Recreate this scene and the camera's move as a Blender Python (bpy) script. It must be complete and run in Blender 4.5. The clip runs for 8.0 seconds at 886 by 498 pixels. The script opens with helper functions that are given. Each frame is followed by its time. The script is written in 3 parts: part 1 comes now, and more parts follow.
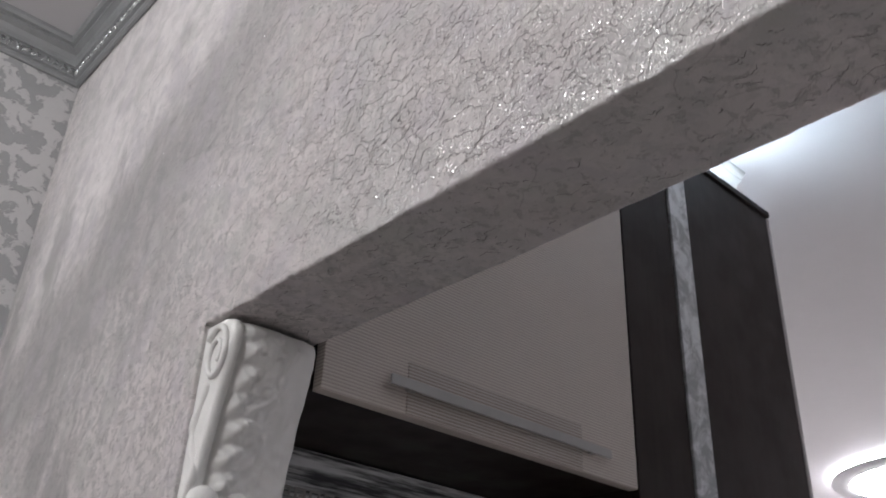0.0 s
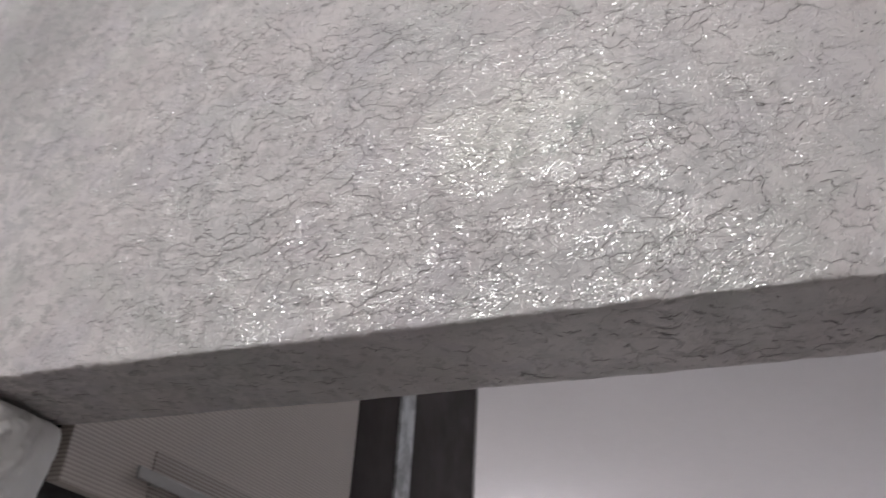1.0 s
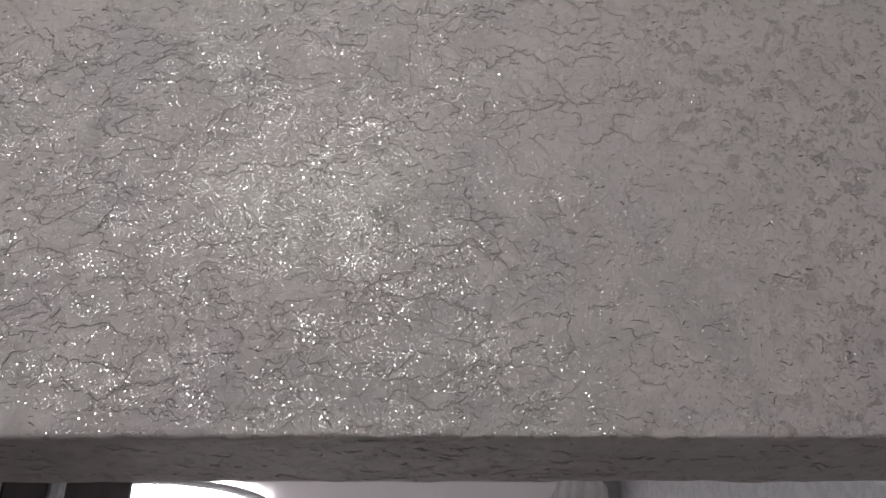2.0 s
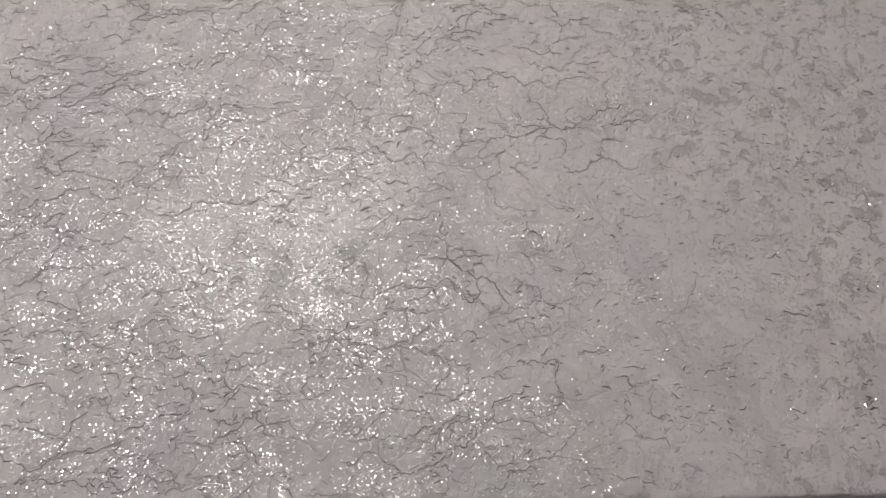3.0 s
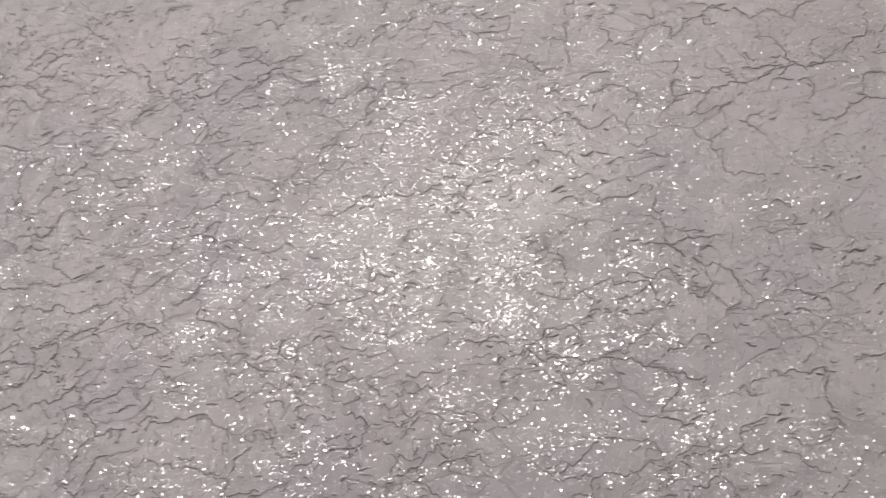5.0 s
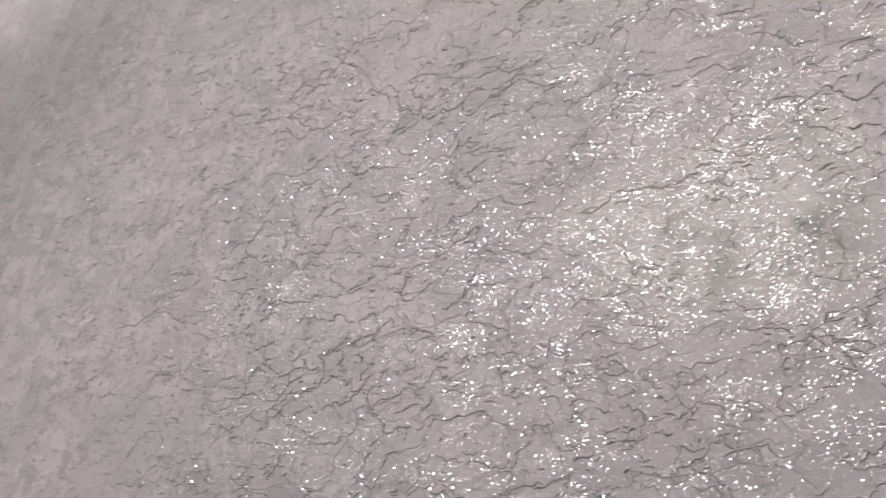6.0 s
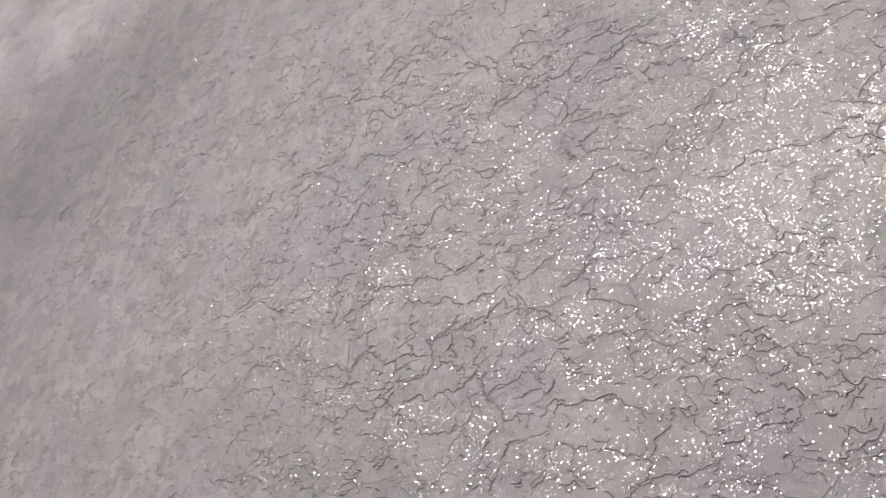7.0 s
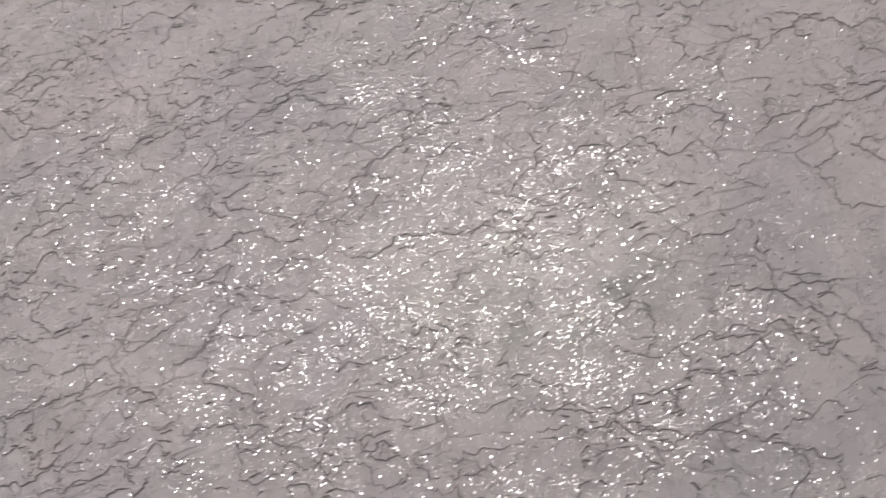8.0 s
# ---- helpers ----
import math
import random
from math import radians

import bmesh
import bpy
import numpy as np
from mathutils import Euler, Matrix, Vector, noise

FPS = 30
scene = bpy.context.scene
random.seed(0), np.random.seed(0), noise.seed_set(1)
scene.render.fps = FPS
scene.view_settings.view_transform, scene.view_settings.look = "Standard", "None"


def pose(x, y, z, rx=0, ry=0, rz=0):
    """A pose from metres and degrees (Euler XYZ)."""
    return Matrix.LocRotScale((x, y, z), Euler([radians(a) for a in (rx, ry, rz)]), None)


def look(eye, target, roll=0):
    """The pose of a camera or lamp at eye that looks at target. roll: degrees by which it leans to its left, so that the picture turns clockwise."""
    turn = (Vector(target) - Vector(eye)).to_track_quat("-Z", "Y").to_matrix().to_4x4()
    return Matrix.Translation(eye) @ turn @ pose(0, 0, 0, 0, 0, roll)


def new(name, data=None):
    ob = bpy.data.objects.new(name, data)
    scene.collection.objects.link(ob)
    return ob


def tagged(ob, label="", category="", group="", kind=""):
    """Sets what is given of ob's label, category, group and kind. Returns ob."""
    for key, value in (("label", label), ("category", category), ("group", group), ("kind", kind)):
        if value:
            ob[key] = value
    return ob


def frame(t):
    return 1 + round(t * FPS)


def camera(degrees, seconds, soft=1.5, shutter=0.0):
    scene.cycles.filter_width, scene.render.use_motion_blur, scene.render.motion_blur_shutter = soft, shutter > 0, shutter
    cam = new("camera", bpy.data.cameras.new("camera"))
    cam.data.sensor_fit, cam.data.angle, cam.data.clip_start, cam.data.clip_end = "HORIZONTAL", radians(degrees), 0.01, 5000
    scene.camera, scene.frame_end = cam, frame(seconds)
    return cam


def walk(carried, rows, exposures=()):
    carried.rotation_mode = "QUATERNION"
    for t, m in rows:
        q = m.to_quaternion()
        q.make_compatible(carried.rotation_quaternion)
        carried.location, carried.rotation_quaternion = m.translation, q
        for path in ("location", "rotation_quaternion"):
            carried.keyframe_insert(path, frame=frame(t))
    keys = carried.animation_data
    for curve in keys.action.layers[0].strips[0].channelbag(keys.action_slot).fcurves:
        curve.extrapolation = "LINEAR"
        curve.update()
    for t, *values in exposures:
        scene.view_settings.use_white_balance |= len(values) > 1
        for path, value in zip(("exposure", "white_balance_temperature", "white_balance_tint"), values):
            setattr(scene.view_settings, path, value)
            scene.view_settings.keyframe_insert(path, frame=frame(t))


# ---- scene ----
import collections
import functools

cam = camera(53.8, 8.0, 1.5, 0.2)
PATH = [
    (0, (0.007, 0.016, 1.645), (1.161, 1.333, 2.613), 2.7),
    (0.5, (-0.056, 0.066, 1.71), (1.28, 1.162, 2.716), 5.5),
    (1, (-0.119, 0.166, 1.776), (1.469, 0.841, 2.789), 3.7),
    (1.5, (-0.121, 0.225, 1.862), (1.635, 0.402, 2.804), 0.3),
    (2, (-0.128, 0.267, 1.909), (1.648, 0.196, 2.826), -0.5),
    (2.2, (-0.131, 0.272, 1.919), (1.643, 0.187, 2.839), -1.0),
    (3.3, (-0.052, 0.232, 1.956), (1.689, 0.171, 2.938), -1.9),
    (3.5, (-0.032, 0.226, 1.964), (1.706, 0.167, 2.952), -2.0),
    (4, (0.012, 0.226, 1.98), (1.754, 0.175, 2.962), -2.4),
    (4.2, (0.025, 0.233, 1.986), (1.767, 0.187, 2.967), -2.5),
    (5.3, (0.01, 0.248, 1.997), (1.681, 0.825, 2.931), 3.5),
    (5.5, (0.01, 0.252, 1.997), (1.66, 0.895, 2.928), 3.9),
    (6, (-0.006, 0.27, 1.99), (1.552, 1.121, 2.911), 5.0),
    (6.5, (-0.018, 0.298, 1.98), (1.461, 1.291, 2.89), 5.7),
    (7, (0.016, 0.317, 1.988), (1.502, 1.287, 2.912), 5.6),
    (7.5, (0.058, 0.325, 2.014), (1.67, 0.969, 3.008), 2.7),
    (8, (0.076, 0.294, 2.033), (1.736, 0.662, 3.085), 1.4),
]
EXPOSURES = [(0.0, 0.03, 6250, 6.6), (0.5, -0.18, 6270, 6.2), (1.0, -0.07, 6300, 6.6), (1.5, -0.28, 6350, 7.8), (1.65, -0.42, 6400, 8), (1.8, -0.68, 6450, 7.8), (2.0, -0.74, 6450, 7.6),
             (2.2, -0.58, 6450, 8.0), (3.3, -0.20, 6500, 9.0), (4.2, -0.21, 6500, 10.4), (5.5, -0.19, 6500, 12.8), (7.0, -0.20, 6500, 12.8), (8.0, -0.30, 6500, 12.8)]
walk(cam, [(t, look(eye, target, roll)) for t, eye, target, roll in PATH], EXPOSURES)

# ---- plan, metres ----
WALL = 0.432        # near face of the wall with the opening
BACK = 0.563        # its far face
LINTEL = 2.060      # underside of the opening
JAMB = 0.927        # left side of the opening
JAMB_R = -0.62      # right side of the opening
CORNER = 1.842      # side wall of the near room
CEIL = 3.037
CAB = 0.870         # face of the kitchen units

# ---- world and lights ----
world = bpy.data.worlds.new("world")
scene.world = world
world.use_nodes = True
world.node_tree.nodes["Background"].inputs["Color"].default_value = (0.5, 0.52, 0.56, 1)
world.node_tree.nodes["Background"].inputs["Strength"].default_value = 0.1


def point_lamp(name, place, watts, radius, colour):
    data = bpy.data.lights.new(name, "POINT")
    data.energy, data.shadow_soft_size, data.color = watts, radius, colour
    ob = new(name, data)
    ob.location = place
    return ob


point_lamp("unseen_bulb", (-0.50, 0.44, 2.88), 9.2, 0.045, (1.0, 0.965, 0.96))
point_lamp("unseen_bulb", (-1.75, 0.24, 2.84), 23, 0.06, (1.0, 0.965, 0.96))
# third unseen lamp, added only to brighten the wall towards the corner
point_lamp("unseen_bulb", (-1.15, 1.25, 2.86), 22, 0.06, (1.0, 0.965, 0.96))
# unseen fill lamp, added to brighten the cabinet fronts and the lintel's underside
down = bpy.data.lights.new("kitchen_fill", "AREA")
down.energy, down.size, down.color = 1.9, 0.35, (0.96, 0.95, 1.0)
new("kitchen_fill", down).matrix_world = pose(1.35, -0.30, 3.0)

# ---- materials ----


class Nodes:
    """Short hand for building a material's node tree."""

    def __init__(self, name):
        self.mat = bpy.data.materials.new(name)
        self.mat.use_nodes = True
        self.tree = self.mat.node_tree
        self.shader = self.tree.nodes["Principled BSDF"]
        self.place = self.add("ShaderNodeTexCoord").outputs["Object"]

    def add(self, kind, **sets):
        node = self.tree.nodes.new(kind)
        for key, value in sets.items():
            setattr(node, key, value)
        return node

    def put(self, socket, value):
        if isinstance(value, bpy.types.NodeSocket):
            self.tree.links.new(value, socket)
        else:
            socket.default_value = value

    def math(self, op, a, b=0.0, c=None, clamp=False):
        node = self.add("ShaderNodeMath", operation=op, use_clamp=clamp)
        self.put(node.inputs[0], a)
        self.put(node.inputs[1], b)
        if c is not None:
            self.put(node.inputs[2], c)
        return node.outputs[0]

    def vec(self, op, a, b):
        node = self.add("ShaderNodeVectorMath", operation=op)
        self.put(node.inputs[0], a)
        self.put(node.inputs[1], b)
        return node.outputs[0]

    def noise(self, scale, detail=3.0, rough=0.55, at=None, distortion=0.0, colour=False):
        node = self.add("ShaderNodeTexNoise")
        self.put(node.inputs["Vector"], at if at is not None else self.place)
        node.inputs["Scale"].default_value = scale
        node.inputs["Detail"].default_value = detail
        node.inputs["Roughness"].default_value = rough
        node.inputs["Distortion"].default_value = distortion
        return node.outputs["Color" if colour else "Fac"]

    def voronoi(self, scale, at=None, feature="DISTANCE_TO_EDGE", out="Distance"):
        node = self.add("ShaderNodeTexVoronoi", feature=feature)
        self.put(node.inputs["Vector"], at if at is not None else self.place)
        node.inputs["Scale"].default_value = scale
        return node.outputs[out]

    def ramp(self, value, low, high, a=0.0, b=1.0):
        node = self.add("ShaderNodeMapRange", interpolation_type="SMOOTHSTEP")
        self.put(node.inputs["Value"], value)
        for key, v in (("From Min", low), ("From Max", high), ("To Min", a), ("To Max", b)):
            node.inputs[key].default_value = v
        return node.outputs["Result"]

    def mix(self, factor, a, b, blend="MIX"):
        node = self.add("ShaderNodeMix", data_type="RGBA", blend_type=blend)
        self.put(node.inputs[0], factor)
        self.put(node.inputs[6], (*a, 1) if isinstance(a, tuple) else a)
        self.put(node.inputs[7], (*b, 1) if isinstance(b, tuple) else b)
        return node.outputs[2]

    def bump(self, height, distance, strength=1.0, normal=None):
        node = self.add("ShaderNodeBump")
        node.inputs["Strength"].default_value = strength
        node.inputs["Distance"].default_value = distance
        self.put(node.inputs["Height"], height)
        if normal is not None:
            self.put(node.inputs["Normal"], normal)
        return node.outputs["Normal"]

    def done(self, colour, rough, metal=0.0, normal=None, specular=0.5):
        self.put(self.shader.inputs["Base Color"], (*colour, 1) if isinstance(colour, tuple) else colour)
        self.put(self.shader.inputs["Roughness"], rough)
        self.put(self.shader.inputs["Metallic"], metal)
        self.put(self.shader.inputs["Specular IOR Level"], specular)
        if normal is not None:
            self.put(self.shader.inputs["Normal"], normal)
        return self.mat


def crackle_plaster():
    """Pearly grey decorative plaster: smooth thin plates with short torn, open edges, their shade put into the colour,
    and bare spots of a darker coat.
    """
    n = Nodes("crackle_plaster")
    axes = n.add("ShaderNodeSeparateXYZ")
    n.put(axes.inputs[0], n.place)
    along, height_z = axes.outputs["Y"], axes.outputs["Z"]
    sway = n.vec("SUBTRACT", n.noise(18, 2, colour=True), (0.5, 0.5, 0.5))
    fine = n.vec("SUBTRACT", n.noise(85, 3, 0.6, colour=True), (0.5, 0.5, 0.5))
    at = n.vec("ADD", n.vec("ADD", n.place, n.vec("MULTIPLY", sway, (0.026, 0.026, 0.022))),
               n.vec("MULTIPLY", fine, (0.005, 0.005, 0.004)))
    worked = n.ramp(n.math("ADD", along, n.math("MULTIPLY", n.noise(6, 2), 0.5)), 0.78, 1.12, 1.0, 0.12)

    net_gate = n.math("MULTIPLY", n.ramp(n.noise(26, 3, 0.6), 0.44, 0.58), worked)
    net = n.voronoi(29, n.vec("MULTIPLY", at, (1.0, 0.58, 1.15)))
    net = n.ramp(n.math("SUBTRACT", n.math("MULTIPLY", net_gate, 0.020), net), 0.0, 0.014)
    specks = n.math("MULTIPLY", n.ramp(n.noise(150, 2, at=n.vec("MULTIPLY", at, (1.0, 0.6, 1.3))), 0.66, 0.71),
                    n.ramp(n.noise(9, 2, at=n.vec("ADD", n.place, (1.0, 4.0, 0.5))), 0.42, 0.6))
    cracks = n.math("MAXIMUM", n.math("MULTIPLY", specks, 0.35), n.math("MULTIPLY", n.math("MULTIPLY", net, 0.27), n.ramp(along, 0.02, 0.22)))
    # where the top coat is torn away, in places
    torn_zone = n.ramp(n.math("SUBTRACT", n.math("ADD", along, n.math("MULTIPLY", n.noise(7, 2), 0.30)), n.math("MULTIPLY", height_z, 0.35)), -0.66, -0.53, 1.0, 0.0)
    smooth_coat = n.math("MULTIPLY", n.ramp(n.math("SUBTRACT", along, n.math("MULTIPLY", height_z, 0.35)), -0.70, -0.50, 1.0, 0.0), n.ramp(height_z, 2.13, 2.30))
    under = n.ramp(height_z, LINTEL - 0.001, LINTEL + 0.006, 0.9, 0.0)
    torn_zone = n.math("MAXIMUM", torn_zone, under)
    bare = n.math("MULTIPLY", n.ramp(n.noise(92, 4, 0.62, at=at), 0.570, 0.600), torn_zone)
    # plates of slightly different tone with sharp outlines
    plate = n.ramp(n.noise(17, 5, 0.62, at=at), 0.485, 0.515)
    plate_two = n.ramp(n.noise(30, 4, 0.6, at=n.vec("ADD", at, (4.0, 2.0, 6.0))), 0.56, 0.585)
    tone = n.mix(n.ramp(n.noise(6, 3, 0.6, at=at), 0.38, 0.60), (0.545, 0.500, 0.496), (0.500, 0.482, 0.478))
    tone = n.mix(n.math("MULTIPLY", plate, 0.52), tone, (0.63, 0.585, 0.575))
    tone = n.mix(n.math("MULTIPLY", plate_two, 0.45), tone, (0.425, 0.408, 0.402))
    tone = n.mix(n.math("MULTIPLY", n.ramp(n.noise(3.4, 3), 0.35, 0.7), 0.22), tone, (0.45, 0.436, 0.433))
    chip = n.ramp(n.noise(64, 5, 0.6, at=n.vec("ADD", at, (1.0, 8.0, 3.0))), 0.50, 0.535)
    tone = n.mix(n.math("MULTIPLY", chip, n.math("SUBTRACT", 0.72, n.math("MULTIPLY", worked, 0.57))), tone, (0.70, 0.655, 0.64))
    chip_low = n.ramp(n.noise(70, 5, 0.6, at=n.vec("ADD", at, (6.0, 1.0, 9.0))), 0.56, 0.595)
    tone = n.mix(n.math("MULTIPLY", chip_low, n.math("SUBTRACT", 0.74, n.math("MULTIPLY", worked, 0.58))), tone, (0.37, 0.358, 0.352))
    # broad slanting bands towards the corner: painted shade (thin) and light (thick)
    light_sweep = n.math("ADD", n.math("SUBTRACT", height_z, 2.455), n.math("MULTIPLY", n.math("SUBTRACT", along, 1.05), 0.58))
    light_sweep = n.math("ADD", light_sweep, n.math("MULTIPLY", n.math("SUBTRACT", n.noise(8, 5, 0.68), 0.5), 0.26))
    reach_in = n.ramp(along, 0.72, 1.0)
    thin = n.math("MULTIPLY", n.math("MULTIPLY", n.ramp(n.math("ABSOLUTE", light_sweep), 0.0, 0.25, 1.0, 0.0), reach_in), n.ramp(n.noise(22, 5, 0.65), 0.3, 0.7, 0.55, 0.9))
    thick = n.math("MULTIPLY", n.math("MULTIPLY", n.math("MULTIPLY", n.ramp(light_sweep, 0.08, 0.30), reach_in), n.ramp(n.math("ADD", along, n.math("MULTIPLY", n.noise(30, 4, 0.65), 0.3)), 1.75, 2.02, 1.0, 0.1)), n.ramp(n.noise(26, 5, 0.65), 0.3, 0.65, 0.5, 1.0))
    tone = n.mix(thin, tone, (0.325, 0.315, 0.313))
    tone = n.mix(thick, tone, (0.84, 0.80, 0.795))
    # long drawn streaks beside the corner, more of this painted shade
    shade_streak = n.ramp(n.noise(1.0, 4, 0.6, at=n.vec("MULTIPLY", n.vec("ADD", n.place, n.vec("MULTIPLY", sway, (0.0, 0.05, 0.05))), (1.0, 13.0, 3.6))), 0.44, 0.62)
    shade_streak = n.math("MULTIPLY", n.math("MULTIPLY", shade_streak, n.ramp(along, 0.95, 1.22)), n.ramp(height_z, 2.40, 2.70, 0.80, 0.08))
    tone = n.mix(shade_streak, tone, (0.335, 0.325, 0.322))
    # the pearl coat turns a little lilac in places and greenish in others
    tone = n.mix(n.math("MULTIPLY", n.ramp(n.noise(11, 3, 0.6, at=n.vec("ADD", at, (3.0, 5.0, 1.0))), 0.50, 0.66), 0.42), tone, (0.505, 0.472, 0.505))
    tone = n.mix(n.math("MULTIPLY", n.ramp(n.noise(13, 3, 0.6, at=n.vec("ADD", at, (8.0, 2.0, 7.0))), 0.52, 0.66), 0.42), tone, (0.478, 0.480, 0.452))
    # a cream spot with a greenish stain, its lamp highlight painted into the cream
    rag = n.vec("SUBTRACT", n.noise(42, 4, 0.65, colour=True), (0.5, 0.5, 0.5))
    spot = n.vec("ADD", n.place, n.vec("ADD", n.vec("MULTIPLY", sway, (0.0, 0.12, 0.09)), n.vec("MULTIPLY", rag, (0.0, 0.07, 0.05))))
    spot = n.vec("SUBTRACT", spot, (0.432, 0.345, 2.235))
    cream = n.add("ShaderNodeVectorMath", operation="LENGTH")
    n.put(cream.inputs[0], n.vec("MULTIPLY", spot, (0.0, 9.5, 16.0)))
    cream_highlight = n.math("MULTIPLY", n.ramp(cream.outputs["Value"], 0.30, 1.15, 0.78, 0.0), n.ramp(n.noise(30, 4, 0.6, at=at), 0.36, 0.56, 0.35, 1.0))
    tone = n.mix(cream_highlight, tone, (0.72, 0.70, 0.645))
    green = n.add("ShaderNodeVectorMath", operation="LENGTH")
    n.put(green.inputs[0], n.vec("MULTIPLY", n.vec("ADD", spot, (0.0, 0.030, 0.016)), (0.0, 17.0, 34.0)))
    green_part = n.math("MULTIPLY", n.ramp(green.outputs["Value"], 0.35, 1.15, 0.8, 0.0), n.ramp(n.noise(55, 4, 0.6), 0.42, 0.60, 0.15, 1.0))
    tone = n.mix(green_part, tone, (0.32, 0.33, 0.305))
    tone = n.mix(n.math("MULTIPLY", smooth_coat, 0.45), tone, (0.635, 0.592, 0.58))
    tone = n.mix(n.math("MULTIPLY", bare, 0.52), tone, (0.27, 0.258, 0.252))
    # cracks darkened in the colour, since bump throws no shade into them
    tone = n.mix(n.math("MULTIPLY", cracks, 0.90), tone, (0.17, 0.155, 0.15))
    tone = n.mix(n.math("MULTIPLY", n.ramp(n.noise(700, 2), 0.4, 0.7), 0.10), tone, (0.36, 0.345, 0.34))
    # relief: plates stand proud, cracks are cut in
    relief = n.math("ADD", n.math("ADD", n.math("MULTIPLY", plate, 0.22), n.math("MULTIPLY", chip, 0.22)), n.math("MULTIPLY", n.math("MULTIPLY", n.noise(55, 3, 0.55, at=at), 0.55), n.ramp(along, 0.75, 1.15, 1.0, 0.45)))
    relief = n.math("SUBTRACT", relief, n.math("ADD", n.math("MULTIPLY", cracks, 1.3), n.math("MULTIPLY", bare, 0.5)))
    normal = n.bump(relief, 0.0012, 0.9)
    normal = n.bump(n.noise(380, 3, 0.6), 0.00035, 0.5, normal)
    rough = n.ramp(n.noise(20, 3), 0.3, 0.7, 0.34, 0.50)
    return n.done(tone, rough, 0.0, normal, 0.34)


def flake_plaster(name, low, pale_tone, scale):
    """Side walls: pale torn flakes on grey."""
    n = Nodes(name)
    sway = n.vec("SUBTRACT", n.noise(20, 3, colour=True), (0.5, 0.5, 0.5))
    at = n.vec("ADD", n.place, n.vec("MULTIPLY", sway, (0.07, 0.07, 0.07)))
    pale = n.ramp(n.noise(scale, 4, 0.58, at=at), 0.48, 0.53)
    tone = n.mix(pale, low, pale_tone)
    tone = n.mix(n.math("MULTIPLY", n.noise(60, 3), 0.4), tone, tuple((a + b) / 2 for a, b in zip(low, pale_tone)))
    normal = n.bump(n.math("ADD", pale, n.math("MULTIPLY", n.noise(90, 3), 0.5)), 0.0012, 0.8)
    return n.done(tone, 0.5, 0.0, normal)


def painted(name, colour, rough=0.5, spread=0.08, scale=9, bump=0.0006, metal=0.0):
    n = Nodes(name)
    dark = tuple(c * (1 - 2.2 * spread) for c in colour)
    tone = n.mix(n.noise(scale, 4, 0.6), colour, dark)
    tone = n.mix(n.math("MULTIPLY", n.noise(scale * 14, 3), spread * 2), tone, dark)
    return n.done(tone, n.ramp(n.noise(scale * 3, 3), 0.3, 0.7, rough - 0.06, rough + 0.08), metal,
                  n.bump(n.noise(scale * 30, 3), bump, 0.5))


def ribbed_laminate(name, groove, crest):
    """Door front with fine level ribs."""
    n = Nodes(name)
    split = n.add("ShaderNodeSeparateXYZ")
    n.put(split.inputs[0], n.place)
    wave = n.math("SINE", n.math("MULTIPLY", n.math("ADD", split.outputs["Z"], n.math("MULTIPLY", n.noise(6, 2), 0.0015)), 2 * math.pi / 0.0047))
    line = n.ramp(wave, -0.9, 0.5)
    tone = n.mix(line, groove, crest)
    tone = n.mix(n.math("MULTIPLY", n.noise(10, 3), 0.4), tone, (0.42, 0.385, 0.365))
    return n.done(tone, 0.42, 0.0, n.bump(wave, 0.0005, 0.5))


def dark_veneer():
    n = Nodes("dark_veneer")
    at = n.vec("MULTIPLY", n.place, (60.0, 60.0, 3.0))
    tone = n.mix(n.noise(1.0, 4, 0.6, at=at), (0.012, 0.0075, 0.0064), (0.029, 0.0195, 0.0172))
    return n.done(tone, n.ramp(n.noise(12, 3), 0.3, 0.7, 0.36, 0.5), 0.0, n.bump(n.noise(3.0, 3, at=at), 0.0003, 0.4), 0.20)


def striped_panel():
    """Dark panel with torn pale level streaks."""
    n = Nodes("striped_panel")
    at = n.vec("MULTIPLY", n.place, (5.0, 5.0, 75.0))
    tone = n.mix(n.ramp(n.noise(1.0, 4, 0.65, at=at), 0.38, 0.62), (0.06, 0.06, 0.064), (0.78, 0.78, 0.79))
    return n.done(tone, 0.5, 0.0, n.bump(n.noise(1.0, 3, at=at), 0.0006, 0.5))


def mottled_foil():
    n = Nodes("mottled_grey_foil")
    tone = n.mix(n.ramp(n.noise(26, 5, 0.65, distortion=0.6), 0.36, 0.64), (0.34, 0.345, 0.35), (0.70, 0.71, 0.715))
    return n.done(tone, n.ramp(n.noise(40, 3), 0.3, 0.7, 0.3, 0.5), 0.1, n.bump(n.noise(60, 4), 0.0006, 0.6))


def thin_cloth(name, colour):
    n = Nodes(name)
    tone = n.mix(n.noise(40, 4), colour, tuple(c * 0.86 for c in colour))
    n.done(tone, 0.8, 0.0, n.bump(n.noise(300, 2), 0.0004, 0.4))
    glow = n.add("ShaderNodeBsdfTranslucent")
    n.put(glow.inputs["Color"], tone)
    both = n.add("ShaderNodeMixShader")
    both.inputs[0].default_value = 0.62
    n.put(both.inputs[1], n.shader.outputs[0])
    n.put(both.inputs[2], glow.outputs[0])
    n.put(n.tree.nodes["Material Output"].inputs["Surface"], both.outputs[0])
    return n.mat


def glowing(name, colour, strength):
    n = Nodes(name)
    n.put(n.shader.inputs["Emission Color"], (*colour, 1))
    n.shader.inputs["Emission Strength"].default_value = strength
    return n.done((0.8, 0.8, 0.8), 0.4)


